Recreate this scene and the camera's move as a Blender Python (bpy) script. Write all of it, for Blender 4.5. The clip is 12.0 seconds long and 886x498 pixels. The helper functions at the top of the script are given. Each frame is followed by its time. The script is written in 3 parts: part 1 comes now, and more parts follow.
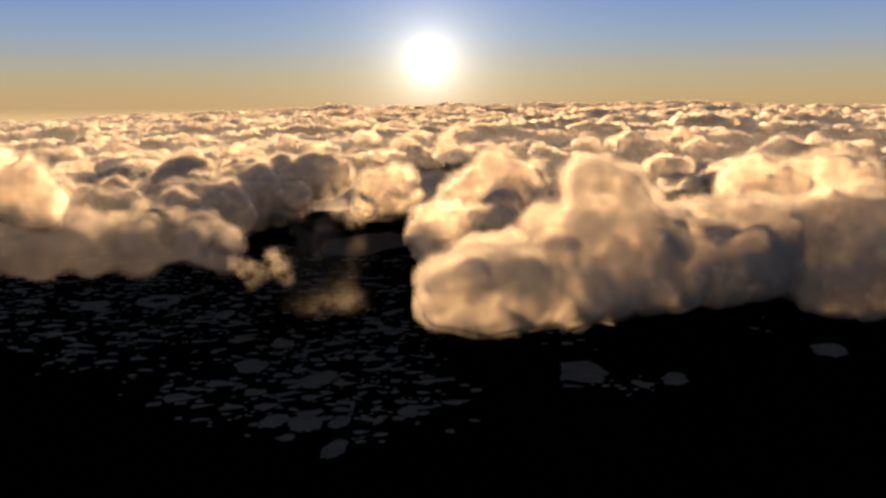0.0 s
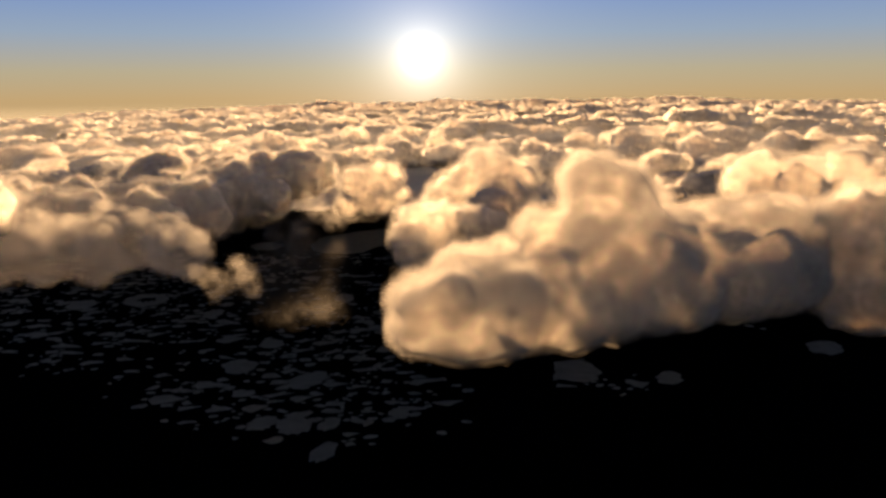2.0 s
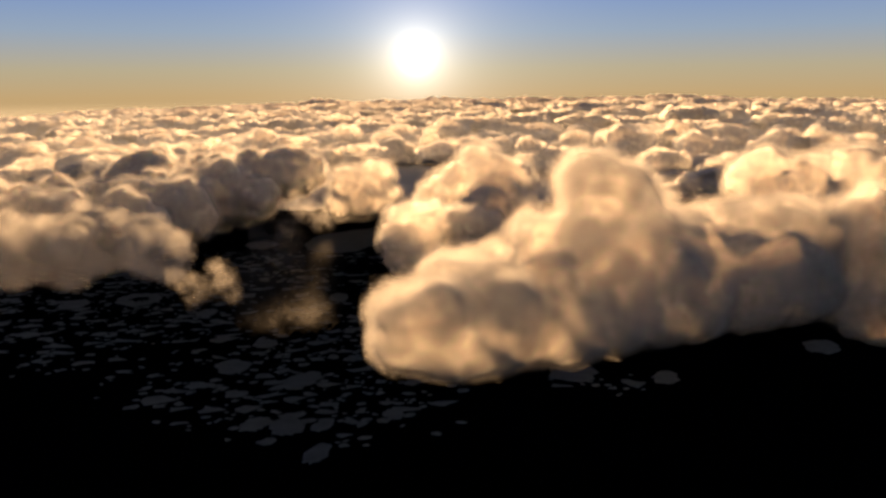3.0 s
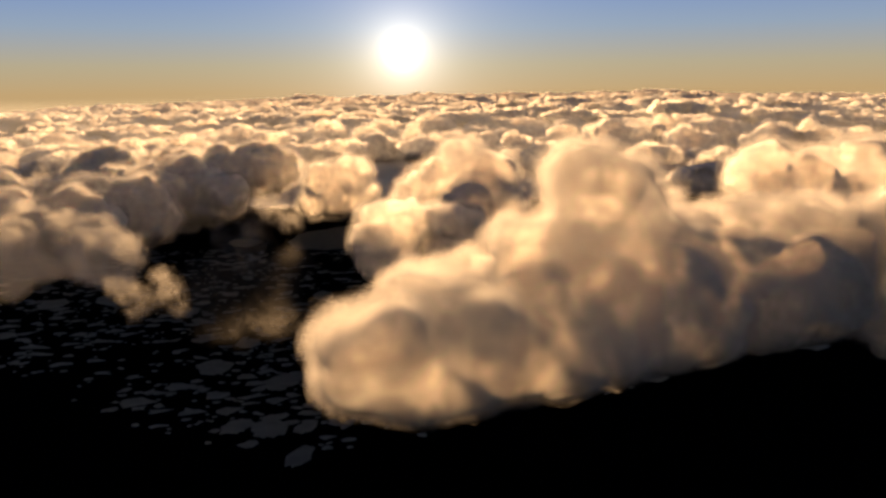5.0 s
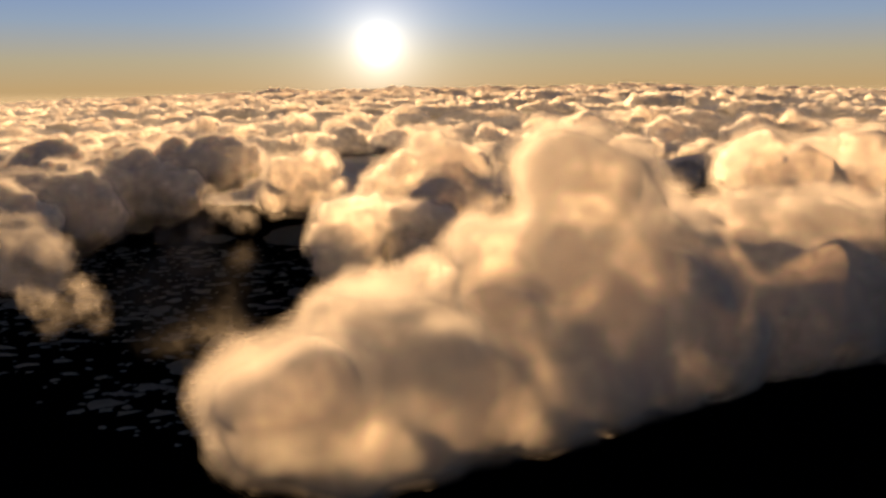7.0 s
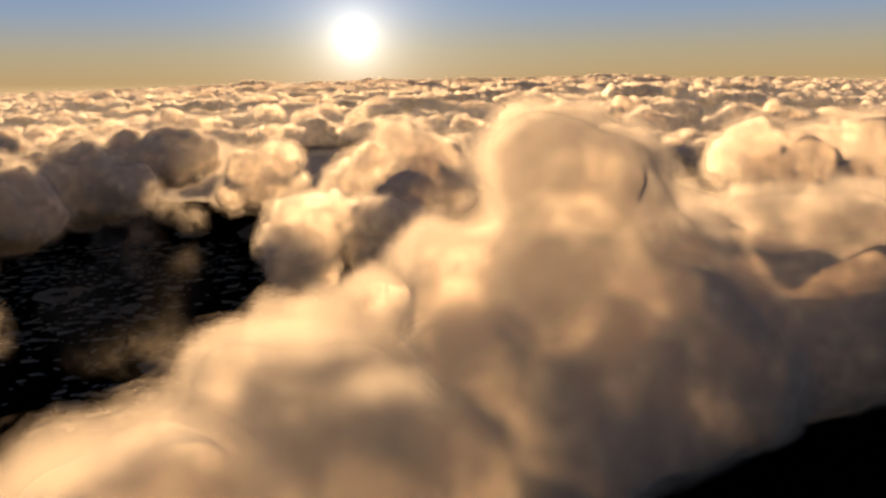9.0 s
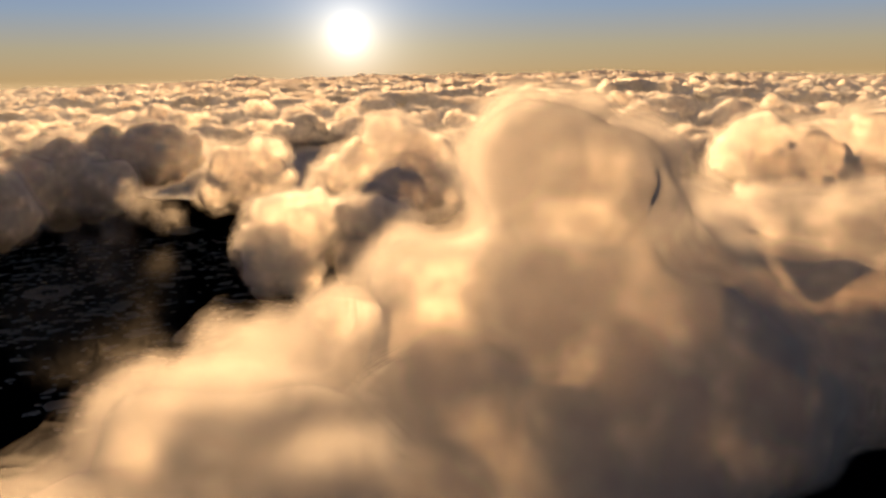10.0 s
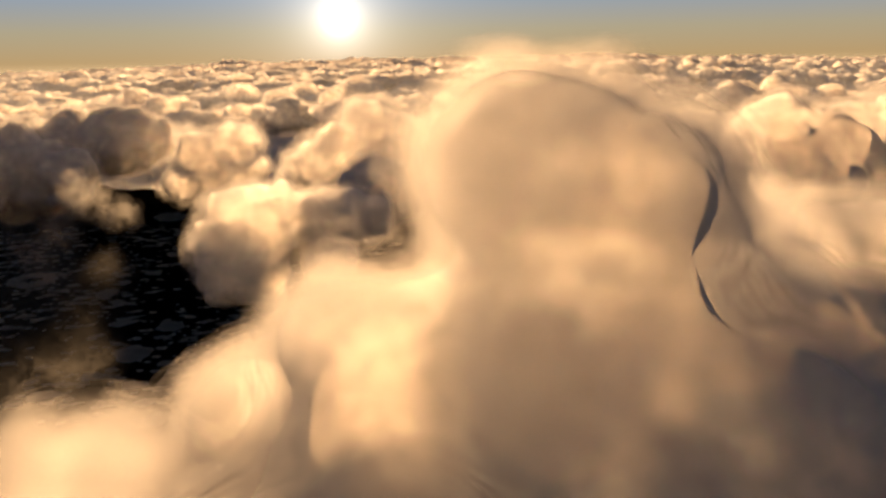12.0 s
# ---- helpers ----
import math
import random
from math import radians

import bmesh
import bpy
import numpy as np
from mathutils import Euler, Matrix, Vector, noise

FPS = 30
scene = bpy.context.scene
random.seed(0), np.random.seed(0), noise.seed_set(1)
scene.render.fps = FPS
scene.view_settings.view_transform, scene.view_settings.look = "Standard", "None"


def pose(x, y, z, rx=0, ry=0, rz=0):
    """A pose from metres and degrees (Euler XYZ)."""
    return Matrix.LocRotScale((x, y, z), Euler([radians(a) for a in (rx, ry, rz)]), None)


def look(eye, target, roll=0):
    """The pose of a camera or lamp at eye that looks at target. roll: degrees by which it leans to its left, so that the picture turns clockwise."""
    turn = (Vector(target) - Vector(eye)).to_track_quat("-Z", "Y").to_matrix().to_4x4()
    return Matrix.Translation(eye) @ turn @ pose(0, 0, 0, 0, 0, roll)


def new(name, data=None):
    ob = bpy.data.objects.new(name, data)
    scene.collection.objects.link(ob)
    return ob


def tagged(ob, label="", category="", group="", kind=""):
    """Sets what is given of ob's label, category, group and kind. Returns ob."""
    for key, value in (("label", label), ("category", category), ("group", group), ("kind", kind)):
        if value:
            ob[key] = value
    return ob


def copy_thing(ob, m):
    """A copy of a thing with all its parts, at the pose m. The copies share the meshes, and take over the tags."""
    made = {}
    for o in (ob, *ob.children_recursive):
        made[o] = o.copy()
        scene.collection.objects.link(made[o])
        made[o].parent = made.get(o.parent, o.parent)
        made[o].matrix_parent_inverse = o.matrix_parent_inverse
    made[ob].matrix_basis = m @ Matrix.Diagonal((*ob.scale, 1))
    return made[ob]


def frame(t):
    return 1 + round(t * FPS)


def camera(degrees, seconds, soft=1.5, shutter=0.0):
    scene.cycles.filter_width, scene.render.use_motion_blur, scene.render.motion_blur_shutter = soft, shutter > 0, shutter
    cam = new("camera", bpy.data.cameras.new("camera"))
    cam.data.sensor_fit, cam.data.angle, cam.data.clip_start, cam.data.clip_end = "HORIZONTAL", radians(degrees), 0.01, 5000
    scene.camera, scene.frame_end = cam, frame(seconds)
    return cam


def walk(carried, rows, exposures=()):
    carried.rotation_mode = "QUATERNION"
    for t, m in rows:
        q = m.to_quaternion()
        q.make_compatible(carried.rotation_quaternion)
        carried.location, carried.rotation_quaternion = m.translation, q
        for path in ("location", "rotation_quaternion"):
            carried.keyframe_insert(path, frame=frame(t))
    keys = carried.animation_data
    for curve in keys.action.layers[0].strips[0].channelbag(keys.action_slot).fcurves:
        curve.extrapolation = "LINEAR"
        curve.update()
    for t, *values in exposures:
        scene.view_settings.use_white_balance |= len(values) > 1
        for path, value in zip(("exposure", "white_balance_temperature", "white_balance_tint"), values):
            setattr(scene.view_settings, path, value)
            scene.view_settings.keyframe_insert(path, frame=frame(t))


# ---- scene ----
cam = camera(54.1, 12.0, soft=2.9)
PATH = [
    (0, (-11.492, 2.476, 583.403), (-11.502, 4.448, 583.067), -0.4),
    (0.5, (-10.775, 9.821, 583.093), (-10.782, 11.793, 582.756), -0.4),
    (1, (-10.015, 17.168, 582.71), (-10.017, 19.139, 582.371), -0.4),
    (1.5, (-9.213, 24.516, 582.262), (-9.211, 26.486, 581.92), -0.5),
    (2, (-8.37, 31.863, 581.753), (-8.363, 33.833, 581.409), -0.5),
    (2.5, (-7.488, 39.21, 581.191), (-7.476, 41.18, 580.845), -0.5),
    (3, (-6.566, 46.555, 580.583), (-6.549, 48.525, 580.235), -0.5),
    (5, (-2.514, 75.903, 577.816), (-2.467, 77.871, 577.459), -0.6),
    (5.5, (-1.414, 83.228, 577.074), (-1.357, 85.195, 576.715), -0.6),
    (6, (-0.282, 90.547, 576.325), (-0.212, 92.512, 575.962), -0.6),
    (6.5, (0.881, 97.858, 575.576), (0.966, 99.822, 575.209), -0.6),
    (7, (2.075, 105.161, 574.832), (2.174, 107.124, 574.462), -0.6),
    (9, (7.136, 134.277, 572.054), (7.285, 136.233, 571.667), -0.8),
    (9.5, (8.467, 141.527, 571.44), (8.624, 143.482, 571.049), -0.8),
    (10, (9.822, 148.765, 570.873), (9.984, 150.718, 570.477), -0.8),
    (10.5, (11.2, 155.988, 570.358), (11.366, 157.941, 569.956), -0.8),
    (11, (12.601, 163.198, 569.902), (12.769, 165.148, 569.493), -0.9),
    (11.5, (14.023, 170.392, 569.512), (14.195, 172.34, 569.093), -0.9),
    (12, (15.465, 177.569, 569.193), (15.645, 179.514, 568.761), -0.9),
]
walk(cam, [(t, look(eye, target, roll)) for t, eye, target, roll in PATH], exposures=((0.0, 1.98), (6.0, 1.93), (12.0, 1.82)))

# ---- light ----
SUN_AZ, SUN_EL = radians(-1.1), radians(2.5)
LAMP_DIR = Vector((math.sin(radians(-6)), math.cos(radians(-6)), math.tan(radians(4.6)))).normalized()
SUN_DIR = Vector((math.sin(SUN_AZ) * math.cos(SUN_EL), math.cos(SUN_AZ) * math.cos(SUN_EL), math.sin(SUN_EL)))
scene.cycles.transparent_max_bounces = 56


def build_world():
    world = bpy.data.worlds.new("sky")
    scene.world = world
    world.use_nodes = True
    nt = world.node_tree
    nt.nodes.clear()
    n, link = nt.nodes.new, nt.links.new
    sky = n("ShaderNodeTexSky")
    sky.sky_type = "NISHITA"
    sky.sun_disc = False
    sky.sun_elevation, sky.sun_rotation = SUN_EL, SUN_AZ
    sky.altitude, sky.air_density, sky.dust_density, sky.ozone_density = 600, 1.0, 0.0, 4.0
    bg = n("ShaderNodeBackground")
    bg.inputs["Strength"].default_value = 0.007
    link(sky.outputs[0], bg.inputs["Color"])
    co = n("ShaderNodeTexCoord")
    # low haze: warm at the horizon, blue above; unseen zenith warmed as fill
    up = n("ShaderNodeSeparateXYZ")
    link(co.outputs["Generated"], up.inputs[0])
    haze = n("ShaderNodeValToRGB")
    stops = [(0.0, (0.145, 0.097, 0.048)), (0.03, (0.128, 0.104, 0.07)), (0.07, (0.082, 0.097, 0.128)), (0.14, (0.036, 0.064, 0.155)), (0.22, (0.02, 0.017, 0.016)), (1.0, (0.036, 0.029, 0.024))]
    while len(haze.color_ramp.elements) < len(stops):
        haze.color_ramp.elements.new(0.5)
    for e, (at, c) in zip(haze.color_ramp.elements, stops):
        e.position, e.color = at, (*c, 1)
    link(up.outputs["Z"], haze.inputs[0])
    air = n("ShaderNodeBackground")
    link(haze.outputs[0], air.inputs["Color"])
    whole = n("ShaderNodeAddShader")
    link(bg.outputs[0], whole.inputs[0])
    link(air.outputs[0], whole.inputs[1])
    # the air is brighter towards the sun than away from it
    side = n("ShaderNodeMapRange")
    side.inputs["From Min"].default_value, side.inputs["From Max"].default_value = 0.1, 0.85
    side.inputs["To Min"].default_value, side.inputs["To Max"].default_value = 0.28, 0.86
    link(side.outputs[0], air.inputs["Strength"])
    # the sun's disc and the bright air round it
    dot = n("ShaderNodeVectorMath")
    dot.operation = "DOT_PRODUCT"
    dot.inputs[1].default_value = SUN_DIR
    link(co.outputs["Generated"], dot.inputs[0])
    link(dot.outputs["Value"], side.inputs["Value"])
    arc = n("ShaderNodeMath")
    arc.operation = "ARCCOSINE"
    link(dot.outputs["Value"], arc.inputs[0])

    def falloff(width, power, amount):
        a = n("ShaderNodeMath")
        a.operation = "DIVIDE"
        a.inputs[1].default_value = radians(width)
        link(arc.outputs[0], a.inputs[0])
        b = n("ShaderNodeMath")
        b.operation = "POWER"
        b.inputs[1].default_value = power
        link(a.outputs[0], b.inputs[0])
        c = n("ShaderNodeMath")
        c.operation = "MULTIPLY"
        c.inputs[1].default_value = -1.0
        link(b.outputs[0], c.inputs[0])
        d = n("ShaderNodeMath")
        d.operation = "EXPONENT"
        link(c.outputs[0], d.inputs[0])
        e = n("ShaderNodeMath")
        e.operation = "MULTIPLY"
        e.inputs[1].default_value = amount
        link(d.outputs[0], e.inputs[0])
        return e

    shader = whole
    for width, power, amount, colour in ((0.4, 1.2, 1.0, (1.0, 0.96, 0.88, 1)), (1.2, 1.0, 0.42, (1.0, 0.92, 0.8, 1)), (4.2, 1.0, 0.12, (1.0, 0.86, 0.68, 1))):
        glow = n("ShaderNodeBackground")
        glow.inputs["Color"].default_value = colour
        link(falloff(width, power, amount).outputs[0], glow.inputs["Strength"])
        add = n("ShaderNodeAddShader")
        link(shader.outputs[0], add.inputs[0])
        link(glow.outputs[0], add.inputs[1])
        shader = add
    out = n("ShaderNodeOutputWorld")
    link(shader.outputs[0], out.inputs["Surface"])


build_world()
lamp = bpy.data.lights.new("sun", "SUN")
lamp.energy, lamp.angle, lamp.color = 4.2, radians(2.0), (1.0, 0.585, 0.268)
new("sun", lamp).matrix_world = look(LAMP_DIR * 1000, (0, 0, 0))


# ---- materials ----
def material(name):
    m = bpy.data.materials.new(name)
    m.use_nodes = True
    nt = m.node_tree
    nt.nodes.clear()
    out = nt.nodes.new("ShaderNodeOutputMaterial")
    return m, nt, out


def noise_node(nt, scale, detail=4.0, rough=0.55, coord=None, kind="Object"):
    if coord is None:
        coord = nt.nodes.new("ShaderNodeTexCoord").outputs[kind]
    t = nt.nodes.new("ShaderNodeTexNoise")
    t.inputs["Scale"].default_value = scale
    t.inputs["Detail"].default_value = detail
    t.inputs["Roughness"].default_value = rough
    nt.links.new(coord, t.inputs["Vector"])
    return t


def ramp(nt, value, stops):
    r = nt.nodes.new("ShaderNodeValToRGB")
    while len(r.color_ramp.elements) < len(stops):
        r.color_ramp.elements.new(0.5)
    for e, (p, c) in zip(r.color_ramp.elements, stops):
        e.position, e.color = p, (*c, 1)
    nt.links.new(value, r.inputs[0])
    return r


def cloud_material(name, depth, bump):
    """Dense vapour: light wanders about depth metres under the surface before it comes out again, red the farthest."""
    m, nt, out = material(name)
    p = nt.nodes.new("ShaderNodeBsdfPrincipled")
    p.inputs["Base Color"].default_value = (0.992, 0.955, 0.88, 1)
    p.inputs["Roughness"].default_value = 1.0
    p.inputs["Specular IOR Level"].default_value = 0.0
    p.inputs["Subsurface Weight"].default_value = 1.0
    p.inputs["Subsurface Radius"].default_value = (1.0, 0.9, 0.8)
    p.inputs["Subsurface Scale"].default_value = depth
    geo = nt.nodes.new("ShaderNodeNewGeometry").outputs["Position"]
    relief = nt.nodes.new("ShaderNodeBump")
    relief.inputs["Strength"].default_value = bump
    relief.inputs["Distance"].default_value = 4.0
    nt.links.new(noise_node(nt, 0.07, 7.0, 0.6, geo).outputs[0], relief.inputs["Height"])
    nt.links.new(relief.outputs[0], p.inputs["Normal"])
    nt.links.new(p.outputs[0], out.inputs["Surface"])
    return m


def veil_material(name, alpha, start, scale=0.13, detail=3.0):
    """Thin vapour round a cloud, torn into shreds by noise: none of it where the noise is under start."""
    m, nt, out = material(name)
    geo = nt.nodes.new("ShaderNodeNewGeometry").outputs["Position"]
    n = noise_node(nt, scale, detail, 0.55, geo)
    r = ramp(nt, n.outputs[0], [(start, (0, 0, 0)), (start + 0.22, (alpha,) * 3)])
    clear = nt.nodes.new("ShaderNodeBsdfTransparent")
    thin = nt.nodes.new("ShaderNodeBsdfTranslucent")
    thin.inputs["Color"].default_value = (0.96, 0.95, 0.94, 1)
    lit = nt.nodes.new("ShaderNodeBsdfDiffuse")
    lit.inputs["Color"].default_value = (0.96, 0.95, 0.94, 1)
    both = nt.nodes.new("ShaderNodeMixShader")
    both.inputs[0].default_value = 0.34
    nt.links.new(thin.outputs[0], both.inputs[1])
    nt.links.new(lit.outputs[0], both.inputs[2])
    mix = nt.nodes.new("ShaderNodeMixShader")
    nt.links.new(r.outputs[0], mix.inputs[0])
    nt.links.new(clear.outputs[0], mix.inputs[1])
    nt.links.new(both.outputs[0], mix.inputs[2])
    nt.links.new(mix.outputs[0], out.inputs["Surface"])
    return m


def haze_sheet_material():
    """A translucent sheet that adds hazy air's glow over the far deck, gone above it."""
    m, nt, out = material("haze")
    split = nt.nodes.new("ShaderNodeSeparateXYZ")
    nt.links.new(nt.nodes.new("ShaderNodeNewGeometry").outputs["Position"], split.inputs[0])
    fade = nt.nodes.new("ShaderNodeMapRange")
    fade.interpolation_type = "SMOOTHSTEP"
    for key, value in (("From Min", 530), ("From Max", 572), ("To Min", 0.033), ("To Max", 0.0)):
        fade.inputs[key].default_value = value
    nt.links.new(split.outputs["Z"], fade.inputs["Value"])
    clear, thin, mix = (nt.nodes.new("ShaderNode" + kind) for kind in ("BsdfTransparent", "BsdfTranslucent", "MixShader"))
    thin.inputs["Color"].default_value = (0.84, 0.9, 0.98, 1)
    nt.links.new(fade.outputs[0], mix.inputs[0])
    nt.links.new(clear.outputs[0], mix.inputs[1])
    nt.links.new(thin.outputs[0], mix.inputs[2])
    nt.links.new(mix.outputs[0], out.inputs["Surface"])
    return m


def water_material():
    m, nt, out = material("sea_water")
    geo = nt.nodes.new("ShaderNodeNewGeometry").outputs["Position"]
    wide = noise_node(nt, 0.004, 4.0, 0.6, geo)
    c = ramp(nt, wide.outputs[0], [(0.3, (0.001, 0.002, 0.004)), (0.7, (0.002, 0.003, 0.007))])
    deep = nt.nodes.new("ShaderNodeBsdfDiffuse")
    nt.links.new(c.outputs[0], deep.inputs["Color"])
    gloss = nt.nodes.new("ShaderNodeBsdfGlossy")
    gloss.inputs["Roughness"].default_value = 0.3
    b = nt.nodes.new("ShaderNodeBump")
    b.inputs["Strength"].default_value = 0.25
    b.inputs["Distance"].default_value = 0.5
    nt.links.new(noise_node(nt, 0.08, 6.0, 0.6, geo).outputs[0], b.inputs["Height"])
    nt.links.new(b.outputs[0], gloss.inputs["Normal"])
    mix = nt.nodes.new("ShaderNodeMixShader")
    mix.inputs[0].default_value = 0.001
    nt.links.new(deep.outputs[0], mix.inputs[1])
    nt.links.new(gloss.outputs[0], mix.inputs[2])
    nt.links.new(mix.outputs[0], out.inputs["Surface"])
    return m


def ice_material():
    m, nt, out = material("sea_ice")
    p = nt.nodes.new("ShaderNodeBsdfPrincipled")
    geo = nt.nodes.new("ShaderNodeNewGeometry").outputs["Position"]
    a = noise_node(nt, 0.03, 6.0, 0.65, geo)
    c = ramp(nt, a.outputs[0], [(0.3, (0.5, 0.5, 0.49)), (0.55, (0.68, 0.68, 0.66)), (0.8, (0.84, 0.83, 0.8))])
    nt.links.new(c.outputs[0], p.inputs["Base Color"])
    p.inputs["Roughness"].default_value = 0.8
    b = nt.nodes.new("ShaderNodeBump")
    b.inputs["Strength"].default_value = 0.6
    b.inputs["Distance"].default_value = 0.8
    nt.links.new(noise_node(nt, 0.15, 6.0, 0.6, geo).outputs[0], b.inputs["Height"])
    nt.links.new(b.outputs[0], p.inputs["Normal"])
    nt.links.new(p.outputs[0], out.inputs["Surface"])
    return m


# one vapour; shorter depths build shade into the right cloud and the bank
VAPOUR = cloud_material("cloud_vapour", 200.0, 0.25)
DECK_VAPOUR = cloud_material("deck_vapour", 160.0, 0.5)
SHADED_VAPOUR = cloud_material("shaded_vapour", 60.0, 0.3)
BANK_VAPOUR = cloud_material("bank_vapour", 6.0, 0.5)
VEILS = [veil_material("cloud_veil", 0.26 - 0.022 * k, 0.24 + 0.034 * k) for k in range(8)]
THIN_VEILS = [veil_material("thin_cloud_veil", 0.03 - 0.0022 * k, 0.3 + 0.02 * k, 0.16, 2.0) for k in range(8)]
FINE_VEILS = [veil_material("fine_cloud_veil", 0.2 - 0.018 * k, 0.22 + 0.034 * k, 0.12, 7.0) for k in range(8)]
HAZE_VEILS = [veil_material("haze_veil", 0.01 - 0.0008 * k, 0.25 + 0.02 * k, 0.035, 5.0) for k in range(8)]
HAZE_SHEET = haze_sheet_material()
WATER, ICE = water_material(), ice_material()


# ---- cloud shapes ----
RNG = np.random.default_rng(7)
TILE = 64


def cell_tile(cells):
    """A repeating block of rounded cells: 1 at each cell's heart, 0 between them."""
    hearts = (np.stack(np.meshgrid(*[np.arange(cells)] * 3, indexing="ij"), -1) + RNG.random((cells, cells, cells, 3))) / cells
    axis = (np.arange(TILE) + 0.5) / TILE
    p = np.stack(np.meshgrid(axis, axis, axis, indexing="ij"), -1)
    home = np.floor(p * cells).astype(int)
    best = np.full((TILE,) * 3, 9.0)
    for i in (-1, 0, 1):
        for j in (-1, 0, 1):
            for k in (-1, 0, 1):
                c = home + (i, j, k)
                h = hearts[c[..., 0] % cells, c[..., 1] % cells, c[..., 2] % cells] + (c - c % cells) / cells
                best = np.minimum(best, ((p - h) ** 2).sum(-1))
    return (1 - 1.3 * best * cells * cells).clip(-0.3, 1).astype(np.float32)


def soft_tile():
    """A repeating block of smooth noise, about -1 to 1."""
    f = np.fft.fftfreq(TILE) * TILE
    r = np.sqrt(f[:, None, None] ** 2 + f[None, :, None] ** 2 + f[None, None, :] ** 2)
    spectrum = np.fft.fftn(RNG.standard_normal((TILE,) * 3)) * np.exp(-((r / 5.0) ** 2))
    v = np.fft.ifftn(spectrum).real
    return (v / v.std() * 0.5).astype(np.float32)


CELLS, SOFT = cell_tile(5), soft_tile()


def sample(tile, x, y, z):
    """The tile's value at places given in tiles, with smooth steps."""
    def split(v):
        v = v * TILE
        f = np.floor(v)
        i = f.astype(np.int32)
        return i % TILE, (i + 1) % TILE, (v - f).astype(np.float32)

    (x0, x1, fx), (y0, y1, fy), (z0, z1, fz) = split(x), split(y), split(z)
    a = tile[x0, y0, z0] * (1 - fz) + tile[x0, y0, z1] * fz
    b = tile[x0, y1, z0] * (1 - fz) + tile[x0, y1, z1] * fz
    c = tile[x1, y0, z0] * (1 - fz) + tile[x1, y0, z1] * fz
    d = tile[x1, y1, z0] * (1 - fz) + tile[x1, y1, z1] * fz
    return (a * (1 - fy) + b * fy) * (1 - fx) + (c * (1 - fy) + d * fy) * fx


